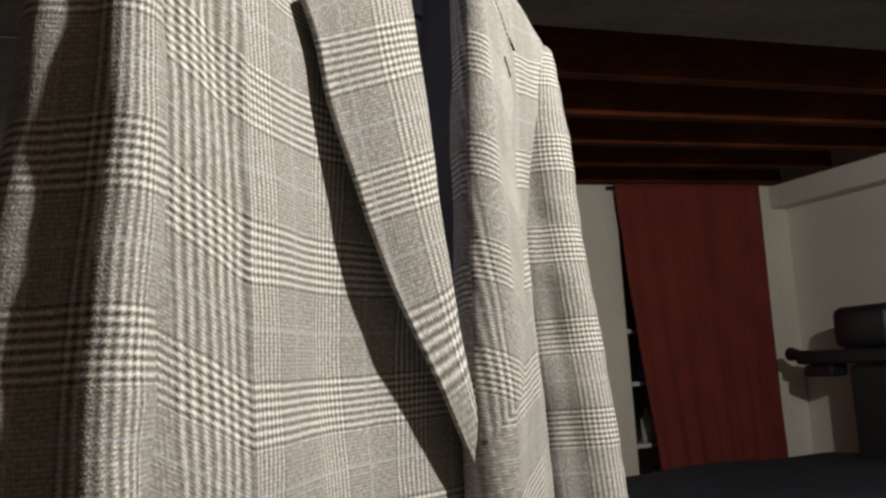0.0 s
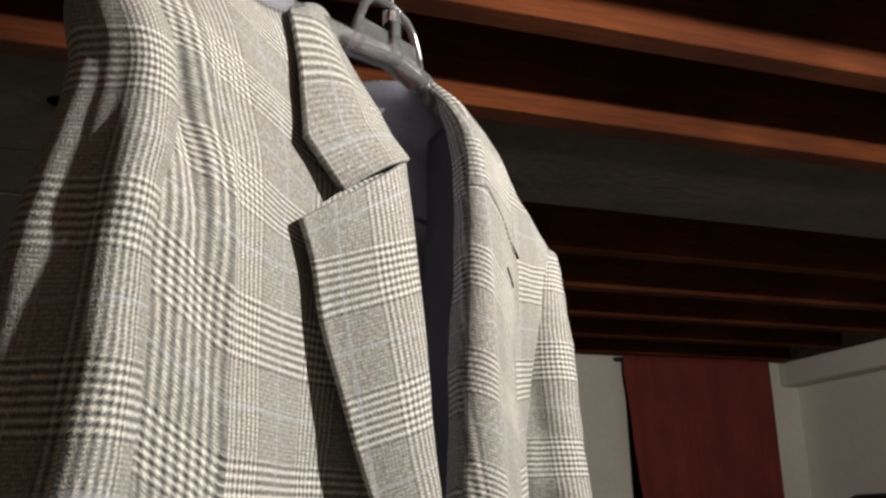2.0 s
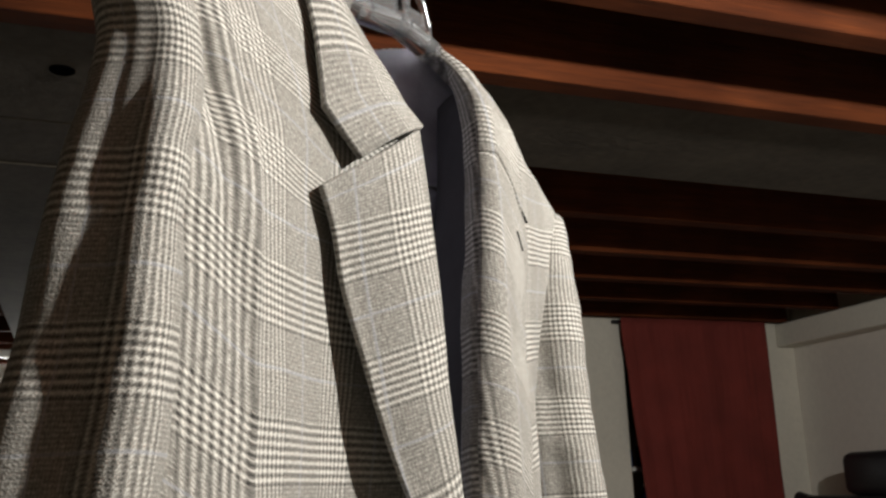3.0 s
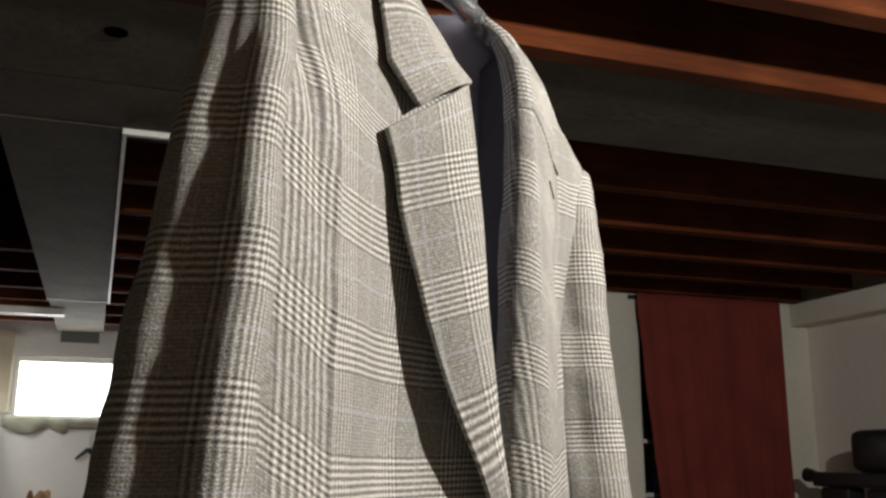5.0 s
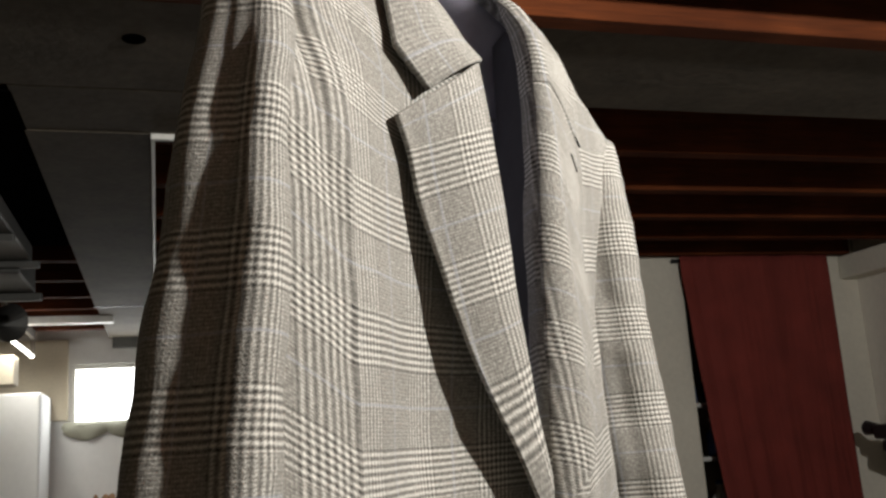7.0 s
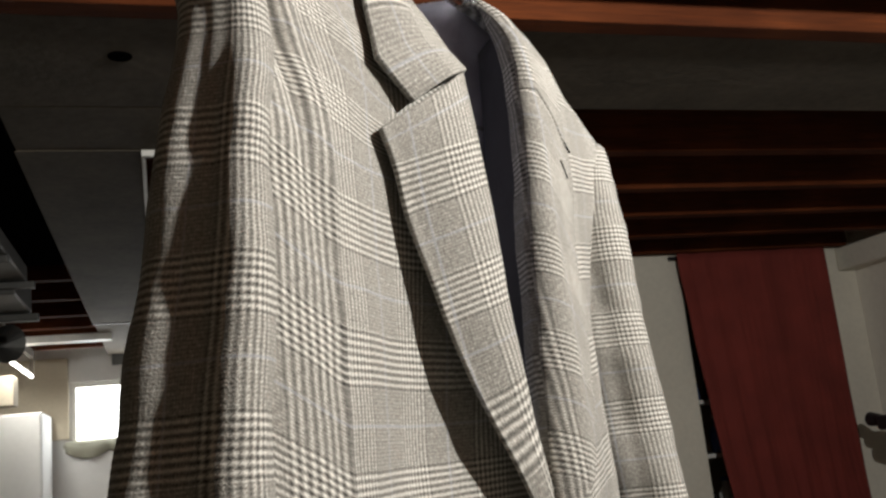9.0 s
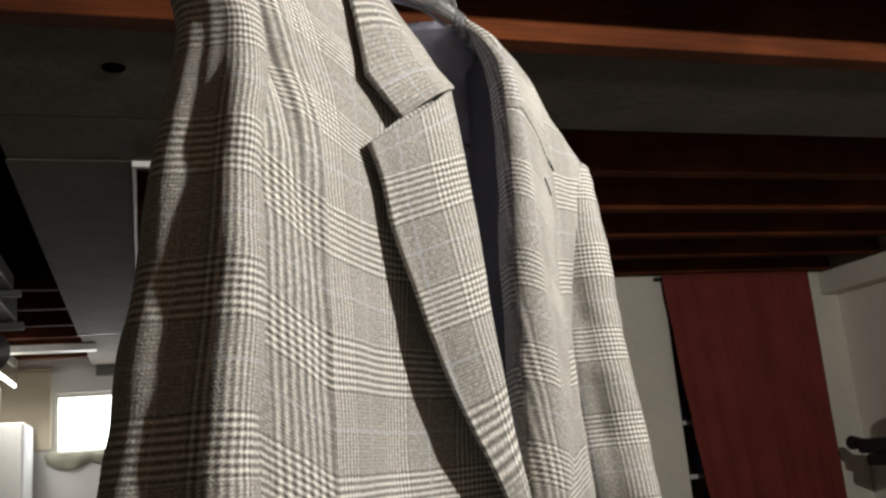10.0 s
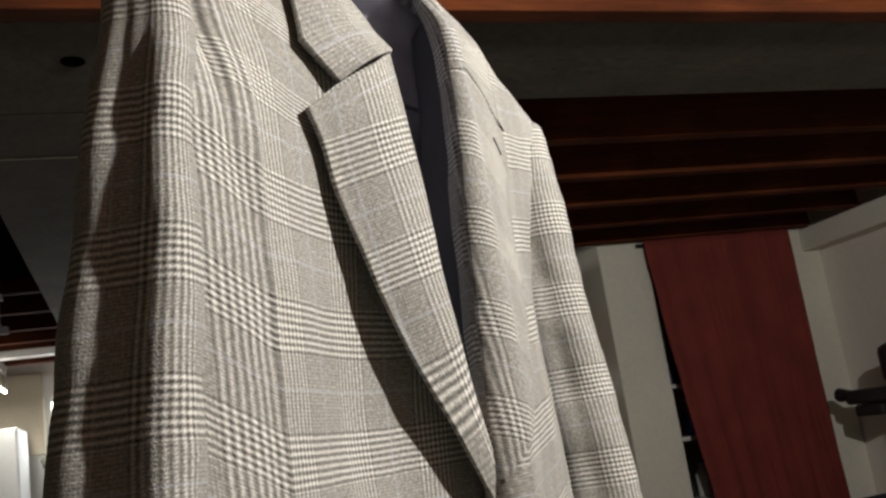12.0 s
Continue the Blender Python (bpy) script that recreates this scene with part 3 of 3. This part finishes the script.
def front_right(u, v):
    e, o = curve(FRONT_R, v), curve(SIDE_R, v)
    grow = min(1.0, v / 0.05)
    r = (0.010 + 0.014 * min(1.0, max(0.0, v - 0.10) / 0.35)) * grow
    if u < 0.28:  # the edge rolls inwards
        s = u / 0.28
        if s < 0.5:
            k = 1 - s / 0.5
            p = e + Vector((0.006 * k, r + 0.012 * grow * k, 0.0))
            run = -0.011 - 0.012 * k
        else:
            a = math.pi / 2 * (s - 0.5) / 0.5
            p = e + Vector((r * (1 - math.cos(a)), r * (1 - math.sin(a)), 0.0))
            run = 0.022 * (s - 0.5) - 0.011
        run += e.x
    else:
        k = (u - 0.28) / 0.72
        p = Vector((e.x + r, e.y, e.z)).lerp(o, k)
        p.y -= 0.005 * math.sin(math.pi * k) * min(1.0, v / 0.2)
        p.z += 0.017 * math.sin(math.pi * k) * max(0.0, 1 - v / 0.15)
        run = p.x
    p.y += crumple(p, 0.07, 0.004, 4.0) + crumple(p, 0.025, 0.0012, 5.0)
    return p, (run - 0.09, stripe(p.z - 0.17 * (run - 0.198), -0.128))


sheet("front_panel", front_left, 100, 160, WOOL, jacket, "checked wool front panel")
sheet("front_panel", front_right, 64, 150, WOOL, jacket, "checked wool front panel with breast side")

SHOULDER = [(-0.282, (-0.282, -0.034, -0.074)), (-0.231, (-0.231, -0.018, -0.036)), (-0.178, (-0.178, -0.006, -0.010)), (-0.085, (-0.085, 0.016, 0.012)), (-0.010, (-0.010, 0.052, 0.004)),
            (0.045, (0.045, 0.016, 0.006)), (0.149, (0.149, 0.006, -0.050)), (0.214, (0.214, 0.004, -0.110))]


def back(u, v):
    x = -0.282 + 0.494 * u
    top = curve(SHOULDER, x)
    arch = 1 - ((x + 0.035) / 0.250) ** 2
    p = Vector((x, top.y + (0.055 * arch - 0.002) * math.sin(math.pi / 2 * min(1.0, v * 6)), top.z + (-0.78 - top.z) * v))
    p.y += 0.02 * v * arch + crumple(p, 0.09, 0.004, 7.0) * min(1.0, v * 8)
    return p, (x, stripe(p.z, -0.2))


sheet("back_panel", back, 60, 80, WOOL, jacket)


def sleeve(knots, twist, side):
    def fn(u, v):
        a = 2 * math.pi * u
        c = curve([(t, q) for t, q, *_ in knots], v)
        r = curve([(t, (rx, ry, 0)) for t, _, rx, ry in knots], v)
        deg = math.degrees(a)
        k = 1.0
        grow = min(1.0, v / (0.25 if side < 0 else 0.12))
        for mid, wide, amount in twist:
            d = (deg - mid + 180) % 360 - 180
            k += amount * grow * math.exp(-((d / wide) ** 2))
        p = Vector((c.x + r.x * k * math.cos(a), c.y + r.y * k * math.sin(a), c.z))
        p.z -= 0.006 * math.cos(a) * side * max(0.0, 1 - v * 3)
        w = crumple(p, 0.05, 0.0030, 11.0 + side) + crumple(p, 0.02, 0.0012, 3.0)
        p.x += w * math.cos(a)
        p.y += w * math.sin(a)
        return p, (a * 0.042 + (0.074 if side < 0 else 0.0), stripe(p.z, -0.198))

    return fn


SLEEVE_L = [(0.0, (-0.287, -0.042, -0.080), 0.010, 0.012), (0.05, (-0.278, -0.050, -0.094), 0.022, 0.022), (0.11, (-0.270, -0.056, -0.130), 0.027, 0.027),
            (0.22, (-0.282, -0.060, -0.200), 0.031, 0.031), (0.39, (-0.291, -0.055, -0.300), 0.037, 0.037), (0.57, (-0.303, -0.050, -0.410), 0.042, 0.043), (1.0, (-0.322, -0.048, -0.700), 0.048, 0.050)]
SLEEVE_R = [(0.0, (0.214, -0.002, -0.112), 0.008, 0.010), (0.05, (0.209, 0.006, -0.130), 0.023, 0.022), (0.13, (0.206, 0.014, -0.170), 0.035, 0.034),
            (0.26, (0.206, 0.017, -0.230), 0.040, 0.040), (0.45, (0.216, 0.016, -0.320), 0.040, 0.041), (0.65, (0.228, 0.012, -0.430), 0.041, 0.043), (1.0, (0.246, 0.000, -0.700), 0.042, 0.045)]
sheet("sleeve", sleeve(SLEEVE_L, ((206, 19, -0.25), (232, 15, -0.20), (184, 15, 0.05), (264, 18, 0.10), (325, 24, -0.12)), -1), 96, 120, WOOL, jacket, "checked wool sleeve with deep crease")
sheet("sleeve", sleeve(SLEEVE_R, ((215, 24, -0.16), (270, 24, 0.05), (310, 20, -0.05)), 1), 96, 110, WOOL, jacket, "checked wool sleeve")


def lapel_left(u, v):
    f, o = curve(FOLD_L, v), curve(EDGE_L, v)
    p = f.lerp(o, u)
    p.y -= 0.006 * math.sin(math.pi * min(1.0, u * 1.1)) * (1 - 0.7 * v)
    p.y += 0.004 * (1 - u) ** 6
    p.y += crumple(p, 0.05, 0.0015, 14.0)
    return p, (u * 0.095 * (1 - 0.75 * v) + 0.040 * v - 0.012, (v - 0.15) / 0.292 * CHECK + 0.055 * CHECK)


sheet("lapel", lapel_left, 44, 110, WOOL, jacket, "wide notched lapel standing off the chest", 0.0035)


def lapel_right(u, v):
    wide = 0.46 * (1 - v**3) + 0.012
    p, uv = front_right(0.16 + u * wide, 0.135 + 0.445 * v)
    p.y -= 0.0014
    p.x -= 0.001 * (1 - u)
    return p, (p.x + 0.02, stripe(p.z + 0.45 * (p.x - 0.03), -0.233))


sheet("lapel", lapel_right, 30, 80, WOOL, jacket, "notched lapel lying flat", 0.0016)

ROLL = [(0.0, (-0.068, -0.070, -0.118)), (0.10, (-0.067, -0.040, -0.077)), (0.20, (-0.060, 0.000, -0.022)), (0.28, (-0.056, 0.018, 0.026)), (0.38, (-0.042, 0.046, 0.022)), (0.5, (-0.005, 0.062, 0.012)),
        (0.64, (0.030, 0.046, 0.010)), (0.75, (0.036, 0.008, 0.010)), (0.88, (0.036, -0.034, -0.036)), (1.0, (0.034, -0.051, -0.096))]
NOTCH, TIP = Vector((-0.127, -0.067, -0.155)), Vector((-0.156, -0.064, -0.128))
LEAF = [(8 / 110, tuple(TIP)), (0.11, (-0.146, -0.050, -0.094)), (0.16, (-0.133, -0.032, -0.055)), (0.25, (-0.116, 0.000, 0.000)), (0.36, (-0.085, 0.055, 0.002)), (0.5, (-0.005, 0.095, -0.020)),
        (0.64, (0.075, 0.055, -0.018)), (0.75, (0.088, 0.000, -0.026)), (0.87, (0.094, -0.032, -0.085)), (0.95, (0.098, -0.040, -0.130)), (1.0, (0.083, -0.044, -0.146))]


def collar(u, v):
    r = curve(ROLL, v)
    o = NOTCH.lerp(TIP, v * 110 / 8) if v < 8 / 110 else curve(LEAF, v)
    p = r.lerp(o, u)
    lift = math.sin(math.pi * u) * (0.007 if v < 0.6 else 0.004 * max(0.0, 1 - 2 * u))
    p.z += lift * (1 - abs(2 * v - 1) * 0.5)
    p.y -= lift * 1.1 * (1 if v < 0.3 or v > 0.7 else -1)
    if v > 0.66:  # lies on the front like one skin
        k = (v - 0.66) / 0.34
        skin, _ = front_right(0.16 + (0.34 + 0.08 * k) * u, 0.02 + 0.118 * k)
        skin.y -= 0.0014
        p = p.lerp(skin, min(1.0, k * 2.2))
        return p, (p.x + 0.02, stripe(p.z + 0.2 * (p.x - 0.03), -0.060))
    return p, (u * 0.085 + 0.003, v * 0.34 + 0.53 * CHECK)


sheet("collar", collar, 24, 110, WOOL, jacket, "checked wool collar", 0.0035)


def stand(u, v):
    p = curve(ROLL, 0.22 + 0.50 * v)
    p = p + Vector((-p.x * 0.02, 0.004, -0.004))
    p.z -= 0.018 * u
    p.x *= 1 - 0.03 * u
    return p, (v * 0.3, u * 0.05)


sheet("collar_stand", stand, 8, 70, LINING, jacket, "grey satin inner collar stand")


def lining_back(u, v):
    x = -0.160 + 0.310 * u
    p, _ = back((x + 0.282) / 0.494, v * 0.97)
    p.y -= 0.007 + 0.010 * min(1.0, v * 8)
    p.y -= 0.011 * bell(x, -0.034 + 0.02 * v, 0.007) * (1 - 0.4 * v) * min(1.0, v * 12)  # pleat down the middle
    p.y += 0.006 * bell(x, -0.024 + 0.02 * v, 0.006)
    p.z -= 0.003
    w = min(1.0, v * 10)
    p.y += w * (crumple(p, 0.05, 0.008, 21.0) + crumple(p, 0.02, 0.0025, 22.0))
    return p, (x, p.z)


sheet("lining", lining_back, 80, 100, LINING, jacket, "wrinkled blue-grey satin lining")


def facing(edge, reach, deep, inset):
    def fn(u, v):
        p = curve(edge, 0.06 + 0.88 * v)
        q = Vector((p.x + inset + reach * u**1.5, p.y + 0.012 + (deep - p.y) * u, p.z))
        q.x += crumple(q, 0.06, 0.003, 31.0)
        return q, (u * 0.1, q.z)

    return fn


sheet("shaded_facing", facing(INNER_L, -0.070, 0.020, -0.004), 24, 60, FACING_SHADE, jacket, "inside of the front, near-black for the shade there")
# dark strip in place of the shadow this front casts on the lining
sheet("shaded_facing", facing(FRONT_R, 0.022, 0.006, 0.008), 24, 60, FACING_SHADE, jacket, "inside of the front, near-black for the shade there")
part("neck_label", block(-0.032, 0.004, 0.030, 0.0325, -0.030, -0.020, 0.001), LABEL, jacket, "small dark blue woven neck label")


def mark(name, at, size, material, label):
    """A short dark slot lying on the flat lapel."""
    ends = [lapel_right(*q)[0] for q in at]
    part(name, rod([(p.x, p.y - 0.0014, p.z) for p in ends], size, 6), material, jacket, label)


# black bar for the shade inside the notch opening
mark("lapel_notch", ((0.84, 0.0), (1.0, -0.008)), 0.0010, UNLIT_BLACK, "small dark gap of the notch")
mark("buttonhole", ((0.62, 0.110), (0.80, 0.118)), 0.0008, BLACK, "dark stitched buttonhole")

hanger = thing("clothes_hanger", "clear plastic hanger with a steel hook", "hanger", at=JACKET_AT)
arm = [(-0.260, -0.028, -0.064), (-0.19, -0.012, -0.016), (-0.10, 0.006, 0.004), (-0.045, 0.004, 0.004), (0.0, 0.004, 0.010), (0.036, 0.004, 0.002), (0.085, 0.006, -0.022), (0.14, 0.006, -0.054), (0.19, 0.006, -0.094)]
part("arm", rod(arm, 0.009, 12, 1.3), PLASTIC, hanger, "clear plastic arms", True)
neck = [(-0.050, 0.002, 0.000), (-0.046, 0.002, 0.008), (-0.038, 0.002, 0.030), (-0.031, 0.002, 0.046), (-0.021, 0.002, 0.055), (0.001, 0.002, 0.055), (0.018, 0.002, 0.049), (0.027, 0.002, 0.040), (0.033, 0.002, 0.022), (0.037, 0.003, 0.002)]
part("neck_rim", rod(neck, 0.0036, 10), PLASTIC, hanger, "clear plastic neck loop", True)
part("neck_plate", block(-0.040, 0.030, 0.0005, 0.0030, 0.002, 0.030, 0.001), PLASTIC, hanger, "thin clear web")
part("stem", block(-0.0055, 0.0055, -0.004, 0.008, 0.004, 0.052, 0.002), PLASTIC, hanger, "clear hook socket")
part("collar_bush", lathe([(0.0055, 0.024), (0.0065, 0.026), (0.0065, 0.038), (0.005, 0.040)], (0, 0.002, 0), 14), BLACK, hanger, "dark swivel inside the neck")
part("hook", rod([(0, 0.002, 0.03), (0, 0.002, 0.095), (0.003, 0.004, 0.130), (0.016, 0.012, 0.160), (0.020, 0.022, 0.184), (0.010, 0.034, 0.206), (-0.006, 0.040, 0.208), (-0.016, 0.036, 0.196)], 0.0016, 8), WIRE, hanger, "thin bent steel hook")
part("cross_bar", rod([(-0.17, 0.020, -0.078), (-0.08, 0.028, -0.092), (0.0, 0.028, -0.101), (0.12, 0.024, -0.112)], 0.0020, 8), WIRE, hanger, "thin grey cross bar")
tie = thing("hanging_wire", "dark twisted wire looped round a joist nail", "wire", at=JACKET_AT)
part("loop", rod([(0.006, 0.038, 0.206), (0.022, 0.042, 0.235), (0.020, 0.052, 0.28), (0.028, 0.074, 0.36), (0.030, 0.080, 0.39)], 0.0020, 6), BLACK, tie)
part("nail", rod([(0.030, 0.080, 0.372), (0.030, 0.080, 0.40)], 0.0022, 6), WIRE, tie)
